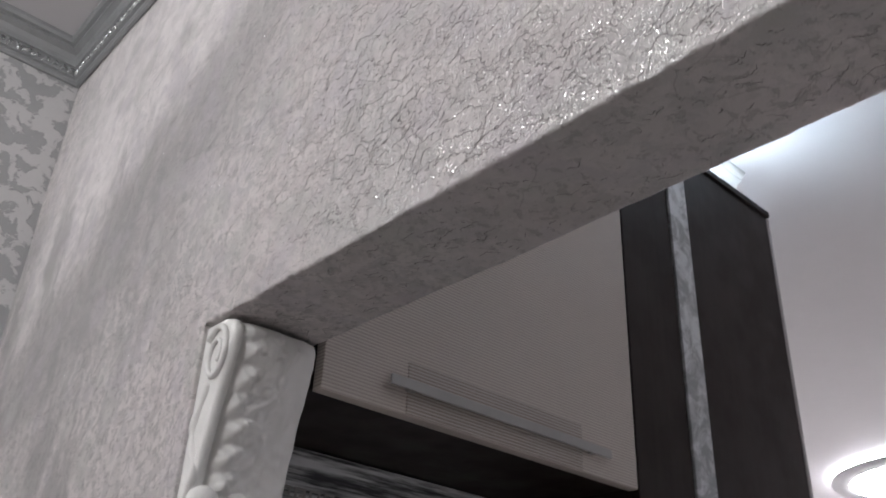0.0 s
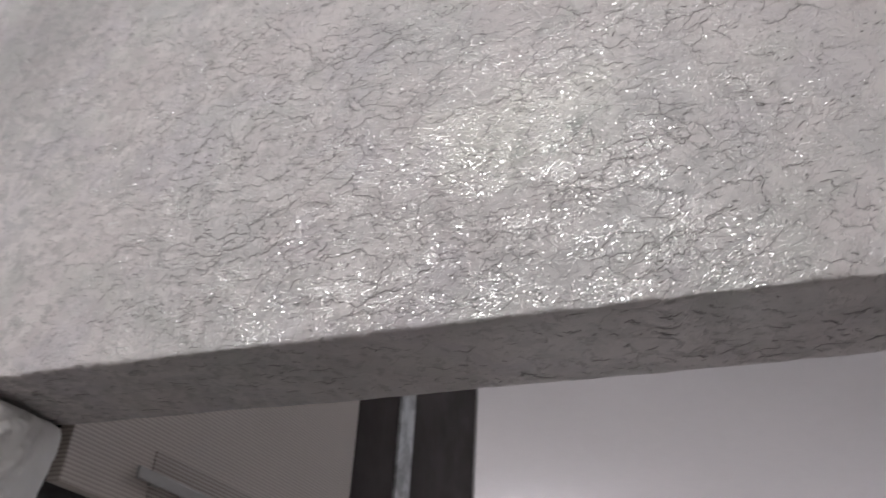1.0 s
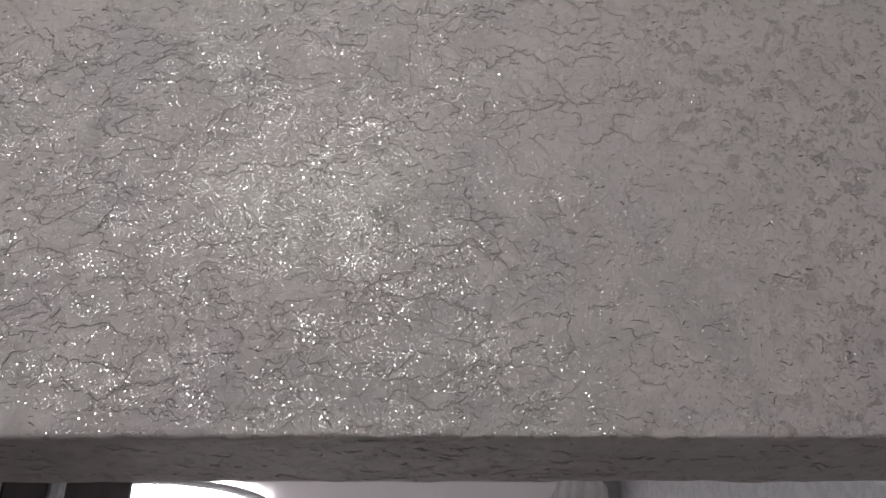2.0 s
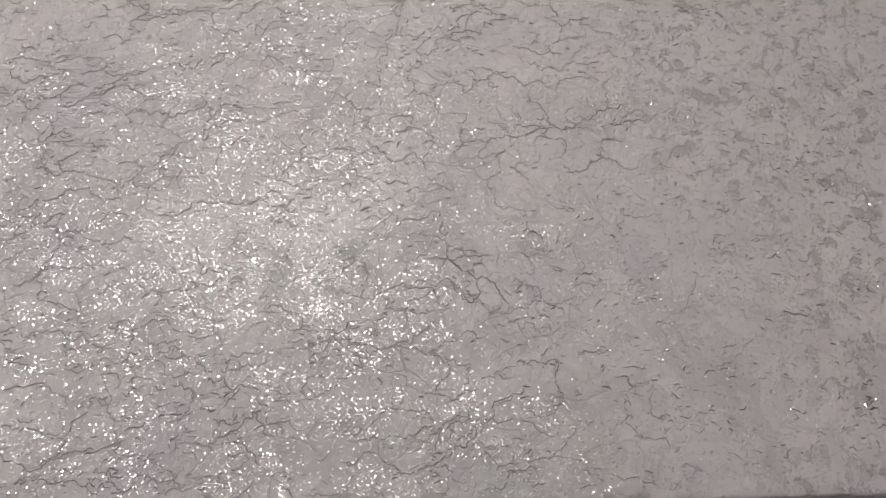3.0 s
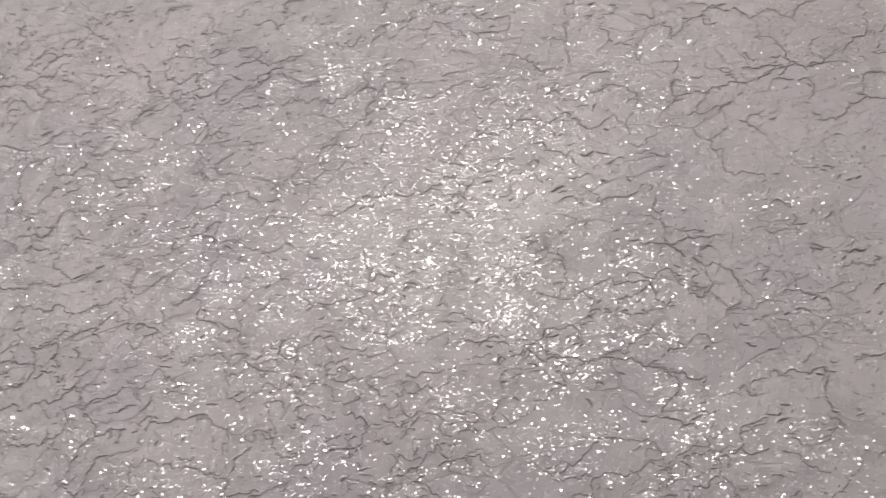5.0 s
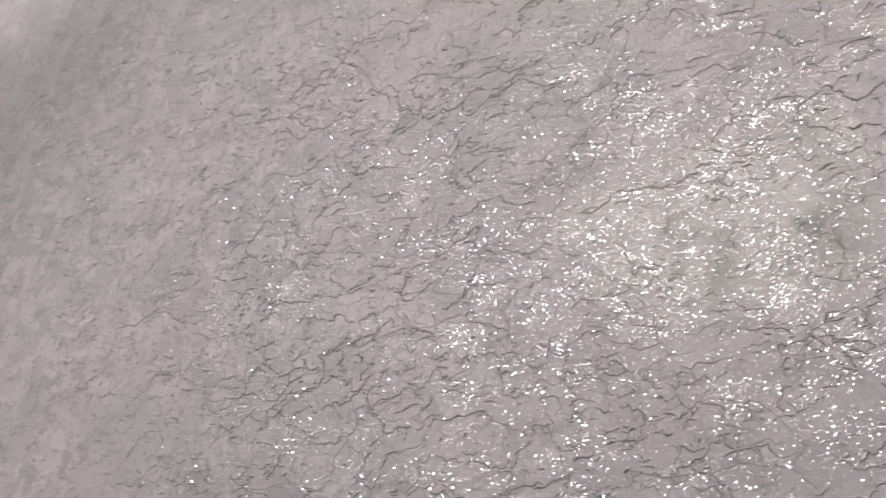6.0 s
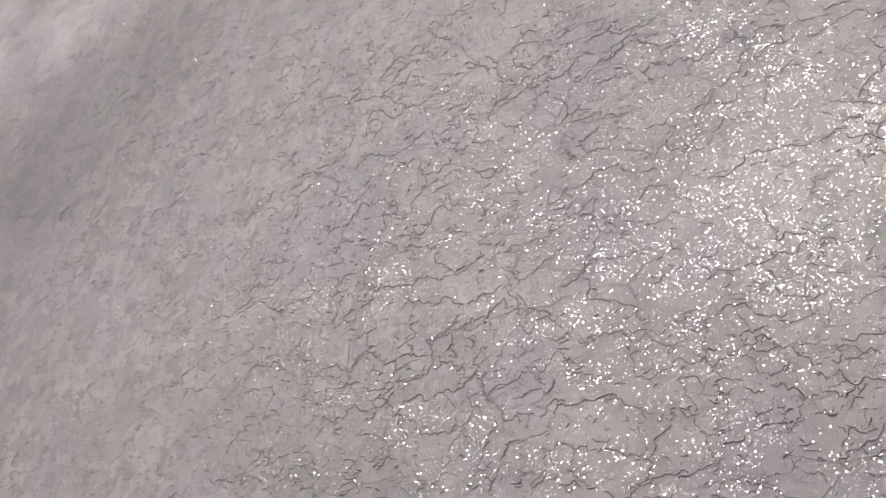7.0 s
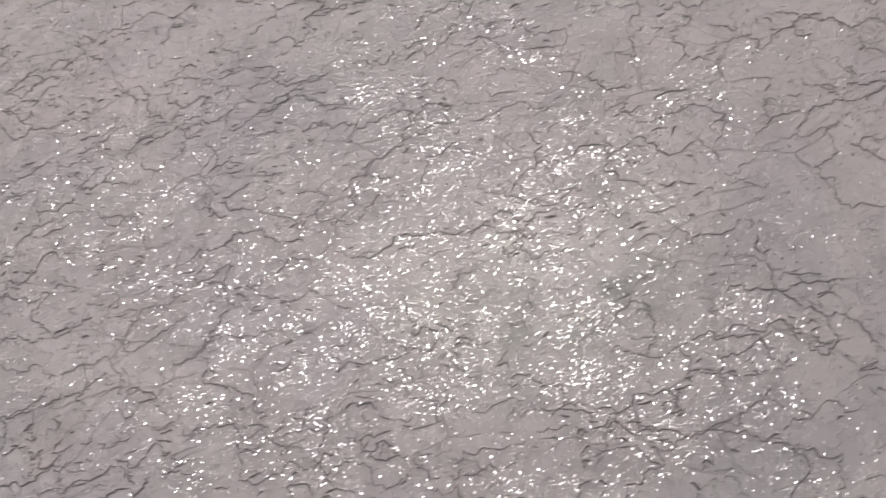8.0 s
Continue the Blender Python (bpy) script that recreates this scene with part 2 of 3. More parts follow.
PLASTER = crackle_plaster()
FLAKES = flake_plaster("flake_plaster", (0.36, 0.36, 0.365), (0.63, 0.62, 0.615), 19)
KITCHEN_WALL = flake_plaster("kitchen_plaster", (0.50, 0.50, 0.515), (0.60, 0.60, 0.615), 36)
WHITE = painted("white_ceiling_paint", (0.72, 0.70, 0.71), 0.6, 0.02)
BACKWALL = painted("pale_wall_paint", (0.74, 0.72, 0.71), 0.6, 0.04)
FLOORING = painted("pale_floor_tile", (0.49, 0.458, 0.437), 0.3, 0.08)
GYPSUM = painted("white_gypsum", (0.86, 0.845, 0.825), 0.5, 0.04, 22, 0.0014)
SILVER = painted("silver_paint", (0.48, 0.49, 0.495), 0.36, 0.12, 30, 0.0008, 0.55)
SILVER_BEAD = painted("silver_leaf", (0.66, 0.67, 0.67), 0.24, 0.1, 40, 0.0005, 0.8)
RIBBED = ribbed_laminate("ribbed_laminate", (0.43, 0.370, 0.328), (0.61, 0.545, 0.49))
RIBBED_DARK = ribbed_laminate("ribbed_plate", (0.25, 0.21, 0.18), (0.50, 0.44, 0.39))
VENEER = dark_veneer()
STRIPED = striped_panel()
STRIP = mottled_foil()
EDGE_BAND = painted("pale_edge_band", (0.42, 0.39, 0.39), 0.45, 0.05)
BAR = painted("brushed_steel", (0.44, 0.425, 0.41), 0.36, 0.06, 30, 0.0003, 0.35)
LED = glowing("led_strip_glow", (0.74, 0.87, 1.0), 138)
DIFFUSER = glowing("lamp_diffuser_glow", (1.0, 0.95, 1.0), 41)
RIM = painted("grey_lamp_rim", (0.66, 0.66, 0.67), 0.4, 0.06, 20, 0.0004, 0.1)
# dark tone that stands in for the shade inside the cracks
CRACK_SHADE = painted("crack_shade", (0.190, 0.177, 0.172), 0.6, 0.1, 60)
CLOTH = thin_cloth("white_curtain_cloth", (0.92, 0.91, 0.91))
SWAG = thin_cloth("grey_curtain_cloth", (0.74, 0.75, 0.75))
GLITTER = painted("silver_glitter", (0.95, 0.94, 0.93), 0.19, 0.03, 50, 0.0, 0.92)

# ---- mesh helpers ----


def box(bm, lo, hi, bevel=0.0):
    m = Matrix.LocRotScale([(a + b) / 2 for a, b in zip(lo, hi)], None, [b - a for a, b in zip(lo, hi)])
    got = bmesh.ops.create_cube(bm, size=1, matrix=m)
    if bevel:
        edges = list({e for v in got["verts"] for e in v.link_edges})
        bmesh.ops.bevel(bm, geom=edges, offset=bevel, segments=2, affect="EDGES", profile=0.5)
    return got


def part(name, bm, material, parent=None, label="", smooth=False):
    mesh = bpy.data.meshes.new(name)
    if isinstance(bm, bmesh.types.BMesh):
        bmesh.ops.recalc_face_normals(bm, faces=bm.faces)
        bm.to_mesh(mesh)
        bm.free()
    else:
        mesh.from_pydata(*bm)
    mesh.materials.append(material)
    if smooth:
        mesh.shade_smooth()
    ob = new(name, mesh)
    if parent is not None:
        ob.parent = parent
    if label:
        tagged(ob, label)
    return ob


def block(name, lo, hi, material, parent=None, bevel=0.0, label=""):
    bm = bmesh.new()
    box(bm, lo, hi, bevel)
    return part(name, bm, material, parent, label)


def empty(name, place, label, category, group="", kind=""):
    ob = tagged(new(name), label, category, group, kind)
    ob.location = place
    return ob


def structure(ob, label, category):
    return tagged(ob, label, category, kind="structure")


def extrude(outline, start, end, across, up):
    """A bar with the given outline of (across, up) pairs, from start to end."""
    bm = bmesh.new()
    rings = []
    for p in (start, end):
        rings.append([bm.verts.new(Vector(p) + Vector(across) * a + Vector(up) * b) for a, b in outline])
    count = len(outline)
    for i in range(count):
        j = (i + 1) % count
        bm.faces.new((rings[0][i], rings[0][j], rings[1][j], rings[1][i]))
    bm.faces.new(rings[0])
    bm.faces.new(rings[1][::-1])
    return bm


# ---- structure: the wall with the opening ----


def uneven(p):
    """How far hand-laid plaster stands proud at a place."""
    p = Vector(p)
    a = noise.noise(Vector(p) * 7.0) * 0.0022
    b = noise.noise(Vector(p) * 26.0 + Vector((4, 0, 0))) * 0.0010
    c = noise.noise(Vector(p) * 85.0 + Vector((0, 9, 0))) * 0.00055
    near_edge = max(0.0, 1.0 - (abs(p[2] - LINTEL) + abs(p[0] - WALL)) / 0.016)
    return a + b + c * (1.0 + 7.0 * near_edge)


def steps(a, b, size):
    count = max(1, round(abs(b - a) / size))
    return [a + (b - a) * i / count for i in range(count + 1)]


def laid_sheet(path, along, flip=False):
    """Plaster over a path of (point, normal) pairs carried along a list of offsets; each corner is uneven."""
    verts, faces = [], []
    for off in along:
        for p, nrm in path:
            q = Vector(p) + Vector(off)
            q = q + Vector(nrm) * uneven(q)
            verts.append(tuple(q))
    w = len(path)
    for i in range(len(along) - 1):
        for j in range(w - 1):
            f = (i * w + j, i * w + j + 1, (i + 1) * w + j + 1, (i + 1) * w + j)
            faces.append(f[::-1] if flip else f)
    return verts, [], faces


R = 0.0025
H = math.sqrt(0.5)
lintel_path = [((WALL, 0, z), (-1, 0, 0)) for z in steps(CEIL, 2.62, 0.02)[:-1] + steps(2.62, LINTEL + R, 0.005)]
lintel_path += [((WALL + R * 0.3, 0, LINTEL + R * 0.3), (-H, 0, -H))]
lintel_path += [((x, 0, LINTEL), (0, 0, -1)) for x in steps(WALL + R, BACK - R, 0.005)]
lintel_path += [((BACK - R * 0.3, 0, LINTEL + R * 0.3), (H, 0, -H))]
lintel_path += [((BACK, 0, z), (1, 0, 0)) for z in steps(LINTEL + R, CEIL, 0.04)]
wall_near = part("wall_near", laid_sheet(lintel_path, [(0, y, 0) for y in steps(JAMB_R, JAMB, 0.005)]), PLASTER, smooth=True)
structure(wall_near, "grey pearly crackled plaster wall above a wide opening", "wall")

pier_path = [((WALL, y, 0), (-1, 0, 0)) for y in steps(CORNER, JAMB + R, 0.008)]
pier_path += [((WALL + R * 0.3, JAMB + R * 0.3, 0), (-H, -H, 0))]
pier_path += [((x, JAMB, 0), (0, -1, 0)) for x in steps(WALL + R, BACK - R, 0.01)]
pier_path += [((BACK - R * 0.3, JAMB + R * 0.3, 0), (H, -H, 0))]
pier_path += [((BACK, y, 0), (1, 0, 0)) for y in steps(JAMB + R, CORNER, 0.1)]
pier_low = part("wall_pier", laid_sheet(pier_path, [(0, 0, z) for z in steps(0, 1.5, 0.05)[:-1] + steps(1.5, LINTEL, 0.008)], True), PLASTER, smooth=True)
structure(pier_low, "grey pearly crackled plaster wall beside the opening", "wall")
upper_path = [((WALL, y, 0), (-1, 0, 0)) for y in steps(CORNER, JAMB, 0.008)]
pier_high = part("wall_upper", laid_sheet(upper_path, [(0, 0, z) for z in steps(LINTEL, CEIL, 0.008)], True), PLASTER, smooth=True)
structure(pier_high, "grey pearly crackled plaster wall up to the cornice", "wall")

structure(block("wall_pier_right", (WALL, -2.6, 0), (BACK, JAMB_R, CEIL), PLASTER), "grey plaster wall beside the opening", "wall")
structure(block("wall_pier_back", (BACK - 0.06, JAMB + 0.05, LINTEL + 0.03), (BACK - 0.004, CORNER, CEIL), BACKWALL), "pale kitchen side of the thick wall", "wall")

# near room
structure(block("wall_side", (-3.2, CORNER, 0), (BACK, CORNER + 0.12, CEIL), FLAKES), "grey side wall with large pale torn flakes of plaster", "wall")
structure(block("wall_rear", (-3.32, -2.72, 0), (-3.2, CORNER + 0.12, CEIL), BACKWALL), "plain pale wall behind the camera", "wall")
structure(block("wall_far_side", (-3.2, -2.72, 0), (BACK, -2.6, CEIL), BACKWALL), "plain pale wall of the room", "wall")
structure(block("ceiling", (-3.32, -2.72, CEIL), (BACK, CORNER + 0.12, CEIL + 0.1), WHITE), "smooth white painted ceiling", "ceiling")
structure(block("floor", (-3.32, -2.72, -0.1), (7.0, 3.4, 0), FLOORING), "pale tiled floor", "floor")

# kitchen
K_RIGHT, K_LEFT, K_END, K_CEIL = -0.605, 3.2, 6.9, 3.02
structure(block("wall_kitchen_right", (BACK, K_RIGHT - 0.12, 0), (K_END, K_RIGHT, CEIL), KITCHEN_WALL), "grey mottled plaster kitchen wall", "wall")
structure(block("wall_kitchen_end", (K_END, K_RIGHT - 0.12, 0), (K_END + 0.1, K_LEFT + 0.12, CEIL), BACKWALL), "plain pale far wall of the kitchen", "wall")
structure(block("wall_kitchen_left", (BACK, K_LEFT, 0), (K_END, K_LEFT + 0.12, CEIL), BACKWALL), "plain pale wall of the kitchen", "wall")
structure(block("ceiling_kitchen", (BACK, K_RIGHT - 0.12, K_CEIL), (K_END + 0.1, K_LEFT + 0.12, K_CEIL + 0.12), WHITE), "smooth white kitchen ceiling lit by lamps", "ceiling")
structure(block("wall_behind_units", (BACK, 1.42, 0), (1.95, 1.5, K_CEIL), BACKWALL), "plain pale wall behind the kitchen units", "wall")
structure(block("bulkhead", (BACK, 1.02, 2.86), (1.92, 1.42, K_CEIL), WHITE), "white boxed bulkhead above the tall kitchen units", "bulkhead")

# ---- cornice ----
PROFILE = [(0, 0), (0.007, 0), (0.011, 0.005), (0.011, 0.011), (0.018, 0.013), (0.018, 0.034), (0.025, 0.036), (0.025, 0.040),
           (0.0265, 0.049), (0.032, 0.060), (0.044, 0.067), (0.044, 0.073), (0.053, 0.075), (0.058, 0.082), (0.058, 0.090), (0, 0.090)]


def mitred(outline, start, end, across, up, along, cut_start, cut_end):
    """A moulding whose ends are cut at 45 degrees where asked."""
    bm = bmesh.new()
    rings = []
    for p, cut in ((start, cut_start), (end, cut_end)):
        rings.append([bm.verts.new(Vector(p) + Vector(across) * a + Vector(up) * b + Vector(along) * (a * cut)) for a, b in outline])
    count = len(outline)
    for i in range(count):
        j = (i + 1) % count
        bm.faces.new((rings[0][i], rings[0][j], rings[1][j], rings[1][i]))
    bm.faces.new(rings[0])
    bm.faces.new(rings[1][::-1])
    return bm


def bead_mesh():
    """One cast ornament: a leaf-like drop with a small ball beside it."""
    bm = bmesh.new()
    bmesh.ops.create_icosphere(bm, subdivisions=1, radius=1, matrix=Matrix.LocRotScale((0, 0.002, 0), Euler((0.5, 0, 0)), (0.0048, 0.0050, 0.0105)))
    bmesh.ops.create_icosphere(bm, subdivisions=1, radius=1, matrix=Matrix.LocRotScale((0, -0.0075, 0.003), None, (0.004, 0.004, 0.0045)))
    mesh = bpy.data.meshes.new("bead")
    bm.to_mesh(mesh)
    bm.free()
    mesh.materials.append(SILVER_BEAD)
    mesh.shade_smooth()
    return mesh


BEAD = bead_mesh()


def beads(parent, start, step, count, turn):
    rng = random.Random(5)
    for i in range(count):
        ob = new("bead", BEAD)
        ob.parent = parent
        ob.matrix_basis = Matrix.LocRotScale(Vector(start) + Vector(step) * i, Euler((rng.uniform(-0.5, 0.5), 0, turn)), (1.3, 0.75 if i % 5 else 1.5, 1.05 if i % 5 == 4 else 1.4))


base = CEIL - 0.09
c_wall = structure(part("cornice", mitred(PROFILE, (WALL - 0.002, CORNER, base), (WALL - 0.002, -2.5, base), (-1, 0, 0), (0, 0, 1), (0, -1, 0), 1, 0), SILVER),
                   "silver-grey moulded cornice with a cast bead row", "cornice")
beads(c_wall, (WALL - 0.0195, CORNER - 0.03, base + 0.024), (0, -0.0205, 0), 40, 0.0)
c_side = structure(part("cornice", mitred(PROFILE, (WALL, CORNER, base), (-3.1, CORNER, base), (0, -1, 0), (0, 0, 1), (-1, 0, 0), 1, 0), SILVER),
                   "silver-grey moulded cornice with a cast bead row on the side wall", "cornice")
beads(c_side, (WALL - 0.03, CORNER - 0.0175, base + 0.024), (-0.0205, 0, 0), 29, math.pi / 2)
c_unit = structure(part("cornice", extrude(PROFILE, (BACK, 1.02, K_CEIL - 0.09), (1.92, 1.02, K_CEIL - 0.09), (0, -1, 0), (0, 0, 1)), GYPSUM), "white cornice with a bead row above the units", "cornice")
beads(c_unit, (1.30, 1.0025, K_CEIL - 0.066), (0.0175, 0, 0), 34, math.pi / 2)

# ---- kitchen units ----
upper = empty("wall_cabinet", (0.9, CAB, 2.0), "cream ribbed kitchen wall cabinet with a long bar handle", "cabinet")


def inside(ob, parent):
    ob.parent = parent
    ob.matrix_parent_inverse = Matrix.Translation(parent.location).inverted()
    return ob


def unit_block(name, lo, hi, material, parent, bevel=0.0015, label=""):
    return inside(block(name, lo, hi, material, None, bevel, label), parent)


unit_block("body", (BACK + 0.006, CAB + 0.021, 2.008), (1.203, 1.40, 2.80), VENEER, upper)
door = unit_block("door", (BACK + 0.006, CAB, 2.004), (1.2035, CAB + 0.019, 2.80), RIBBED, upper)
plate_bits = unit_block("handle_plate", (0.703, CAB - 0.0022, 2.006), (1.062, CAB - 0.0002, 2.078), RIBBED_DARK, upper, 0.001, "darker ribbed plate behind the handle")


def handle():
    bm = bmesh.new()
    box(bm, (0.666, CAB - 0.015, 2.034), (1.120, CAB - 0.010, 2.049), 0.002)
    for x in (0.70, 1.075):
        box(bm, (x, CAB - 0.0095, 2.035), (x + 0.012, CAB - 0.0005, 2.047), 0.001)
    return bm


inside(part("handle", handle(), BAR, None, "long flat steel bar handle"), upper)

tall = empty("tall_cabinet", (1.5, CAB, 0), "dark brown veneered tall kitchen cabinet with a grey vertical strip", "cabinet")
unit_block("body", (1.207, CAB + 0.020, 0), (1.806, 1.42, 2.79), VENEER, tall)
unit_block("door", (1.2075, CAB, 0.08), (1.372, CAB + 0.018, 2.795), VENEER, tall)
unit_block("strip", (1.375, CAB - 0.004, 0.08), (1.440, CAB + 0.018, 2.795), STRIP, tall, 0.002, "mottled grey foil strip")
unit_block("door", (1.443, CAB, 0.08), (1.806, CAB + 0.018, 2.785), VENEER, tall)
unit_block("top_rail", (1.443, CAB - 0.006, 2.787), (1.815, CAB + 0.03, 2.803), VENEER, tall)
unit_block("edge_band", (1.807, CAB - 0.001, 0.08), (1.819, CAB + 0.05, 2.785), EDGE_BAND, tall, 0.001, "pale edging strip")

led = tagged(block("led_strip", (1.52, CAB + 0.075, 2.790), (1.803, CAB + 0.087, 2.808), LED), "glowing cool white strip lamp lying on the tall cabinet", "strip lamp")

# panel below the wall cabinet
splash = empty("splash_panel", (0.88, 1.112, 0.9), "dark wall panel with pale level streaks and a narrow meander border", "wall panel")
unit_block("panel", (BACK + 0.02, 1.112, 0.9), (1.205, 1.132, 2.006), STRIPED, splash, 0.001)

# ---- ceiling lamp in the kitchen ----


def ring(inner, outer, z0, z1, count=72):
    bm = bmesh.new()
    loops = []
    for r, z in ((inner, z0), (outer, z0 + 0.004), (outer, z1), (inner, z1)):
        loops.append([bm.verts.new((r * math.cos(2 * math.pi * i / count), r * math.sin(2 * math.pi * i / count), z)) for i in range(count)])
    for k in range(4):
        a, b = loops[k], loops[(k + 1) % 4]
        for i in range(count):
            j = (i + 1) % count
            bm.faces.new((a[i], a[j], b[j], b[i]))
    return bm


lamp = empty("ceiling_lamp", (5.28, 1.72, K_CEIL), "large round white ceiling lamp with a grey rim", "ceiling lamp")
part("rim", ring(0.505, 0.60, -0.05, -0.03), RIM, lamp, "grey lamp rim", True)
disc = bmesh.new()
bmesh.ops.create_cone(disc, cap_ends=True, segments=64, radius1=0.503, radius2=0.49, depth=0.012, matrix=Matrix.Translation((0, 0, -0.040)))
part("diffuser", disc, DIFFUSER, lamp)
part("glow_ring", ring(0.50, 0.575, -0.02, -0.012), DIFFUSER, lamp, "hidden glowing ring")
stem = bmesh.new()
bmesh.ops.create_cone(stem, cap_ends=True, segments=24, radius1=0.08, radius2=0.08, depth=0.034, matrix=Matrix.Translation((0, 0, -0.017)))
part("mount", stem, RIM, lamp)

for a in (2.75, 3.25):
    bm = bmesh.new()
    box(bm, (-0.05, -0.006, -0.052), (0.03, 0.006, -0.046), 0.002)
    clip = part("clip", bm, RIM, lamp, "small grey holding clip")
    clip.location = (0.47 * math.cos(a), 0.47 * math.sin(a), 0)
    clip.rotation_euler = (0, 0, a)

# ---- corbel at the jamb ----
CORBEL_TOP = LINTEL - 0.004


def reach(z):
    """How far the corbel stands out from the jamb at a height; its top edge is rounded."""
    d = max(0.0, CORBEL_TOP - z)
    s = min(1.0, d / 0.22)
    full = 0.050 * (1 - s) ** 1.25 + 0.018 + 0.012 * math.exp(-((d - 0.235) / 0.03) ** 2)
    brow = min(1.0, d / 0.032)
    return full * (0.72 + 0.28 * math.sqrt(1 - (1 - brow) ** 2))


def cast_leaves():
    """Knobs and slanting leaf tips of the cast: foot and tip as (across, below the top), thickness and height."""
    rng = random.Random(3)
    lobes = []
    for i in range(7):
        d = 0.040 + i * 0.029 + rng.uniform(-0.004, 0.004)
        x = 0.037 + rng.uniform(-0.003, 0.003)
        # a knuckle beside the channel, two or three rounded lumps grown together
        lobes.append((x, d, x + 0.004, d + 0.003, rng.uniform(0.0095, 0.0120), rng.uniform(0.011, 0.014)))
        lobes.append((x + 0.008, d - 0.010, x + 0.013, d - 0.012, rng.uniform(0.0085, 0.0105), rng.uniform(0.010, 0.014)))
        # its leaf, rising away across the face
        tip = rng.uniform(0.010, 0.026)
        lobes.append((x + 0.014, d + 0.002, x + 0.018 + tip, d - rng.uniform(0.012, 0.024), rng.uniform(0.0070, 0.0095), rng.uniform(0.0060, 0.0100) * (1.0 - 0.08 * i)))
    for i in range(11):
        x, d = rng.uniform(0.050, 0.080), 0.022 + 0.0115 * i + rng.uniform(-0.004, 0.004)
        lobes.append((x, d, x + 0.003, d - 0.004, rng.uniform(0.0075, 0.0105), rng.uniform(0.005, 0.010) * (1.1 - 0.06 * i)))
    lobes.append((0.030, 0.016, 0.040, 0.014, 0.010, 0.010))
    lobes.append((0.056, 0.028, 0.062, 0.042, 0.012, 0.011))
    lobes.append((0.082, 0.062, 0.091, 0.022, 0.0060, 0.0065))
    lobes.append((0.098, 0.070, 0.106, 0.150, 0.0075, 0.0024))
    for i in range(5):
        d = 0.075 + 0.030 * i
        lobes.append((0.066, d + 0.014, 0.084 + rng.uniform(-0.004, 0.006), d - 0.010, 0.0062, rng.uniform(0.0022, 0.0045)))
    lobes.append((0.080, 0.120, 0.090, 0.170, 0.0085, 0.0018))
    return lobes


LOBES = cast_leaves()


def cast_relief(across, below):
    high = 0.0
    for x0, d0, x1, d1, wide, tall in LOBES:
        dx, dd = x1 - x0, d1 - d0
        t = max(0.0, min(1.0, ((across - x0) * dx + (below - d0) * dd) / (dx * dx + dd * dd)))
        gap = math.hypot(across - x0 - t * dx, below - d0 - t * dd) / (wide * (1.0 - 0.25 * t))
        if gap < 2.2:
            high = max(high, tall * (1.0 - 0.35 * t) * math.exp(-gap ** 2.2))
    channel = -0.0045 * math.exp(-((across - 0.0225) / 0.0045) ** 2)
    return high + channel


def corbel_body():
    bm = bmesh.new()
    x0, x1 = WALL + 0.006, BACK - 0.006
    rows = []
    for i in range(151):
        z = CORBEL_TOP - 0.30 * i / 150
        row = []
        for j in range(61):
            u = j / 60
            x = x0 + (x1 - x0) * u
            swell = 0.004 * math.sin(math.pi * u) - 0.006 * max(0.0, 1 - min(u, 1 - u) / 0.05) ** 2
            swell += 0.0022 * noise.noise(Vector((u * 4.2, 1.7, z * 38))) + 0.0013 * noise.noise(Vector((u * 13, 5.2, z * 105)))
            row.append(bm.verts.new((x, JAMB - reach(z) - swell - cast_relief(x - WALL, CORBEL_TOP - z), z)))
        rows.append([bm.verts.new((x0, JAMB + 0.01, z))] + row + [bm.verts.new((x1, JAMB + 0.01, z))])
    for a, b in zip(rows, rows[1:]):
        for j in range(len(a) - 1):
            bm.faces.new((a[j], a[j + 1], b[j + 1], b[j]))
    bm.faces.new(rows[0][::-1])
    bm.faces.new(rows[-1])
    return bm


corbel = empty("corbel", (WALL + 0.06, JAMB, 1.75), "white cast gypsum corbel with scrolls and leaves under the lintel", "corbel")
inside(part("body", corbel_body(), GYPSUM, None, "", True), corbel)


def tube(points, radii, sides=8):
    bm = bmesh.new()
    rings = []
    for i, p in enumerate(points):
        run = (Vector(points[min(len(points) - 1, i + 1)]) - Vector(points[max(0, i - 1)])).normalized()
        side = Vector((1, 0, 0))
        other = run.cross(side).normalized()
        rings.append([bm.verts.new(Vector(p) + radii[i] * (side * math.cos(2 * math.pi * k / sides) + other * math.sin(2 * math.pi * k / sides))) for k in range(sides)])
    for a, b in zip(rings, rings[1:]):
        for k in range(sides):
            bm.faces.new((a[k], a[(k + 1) % sides], b[(k + 1) % sides], b[k]))
    bm.faces.new(rings[0][::-1])
    bm.faces.new(rings[-1])
    return bm


# the spiral on the side, and its band running down
pts, rad = [], []
for i in range(28):
    a = 0.6 + i * 0.36
    r = 0.030 * (1 - i / 40)
    pts.append((WALL + 0.004, JAMB - 0.034 + 0.85 * r * math.cos(a), CORBEL_TOP - 0.042 + 1.25 * r * math.sin(a)))
    rad.append(0.0045 * (1 - i / 60))
inside(part("scroll", tube(pts, rad), GYPSUM, None, "", True), corbel)
pts = [(WALL + 0.013, JAMB - reach(CORBEL_TOP - 0.012 - 0.28 * i / 24) + 0.001, CORBEL_TOP - 0.012 - 0.28 * i / 24) for i in range(25)]
inside(part("band", tube(pts, [0.0075] * 25), GYPSUM, None, "", True), corbel)
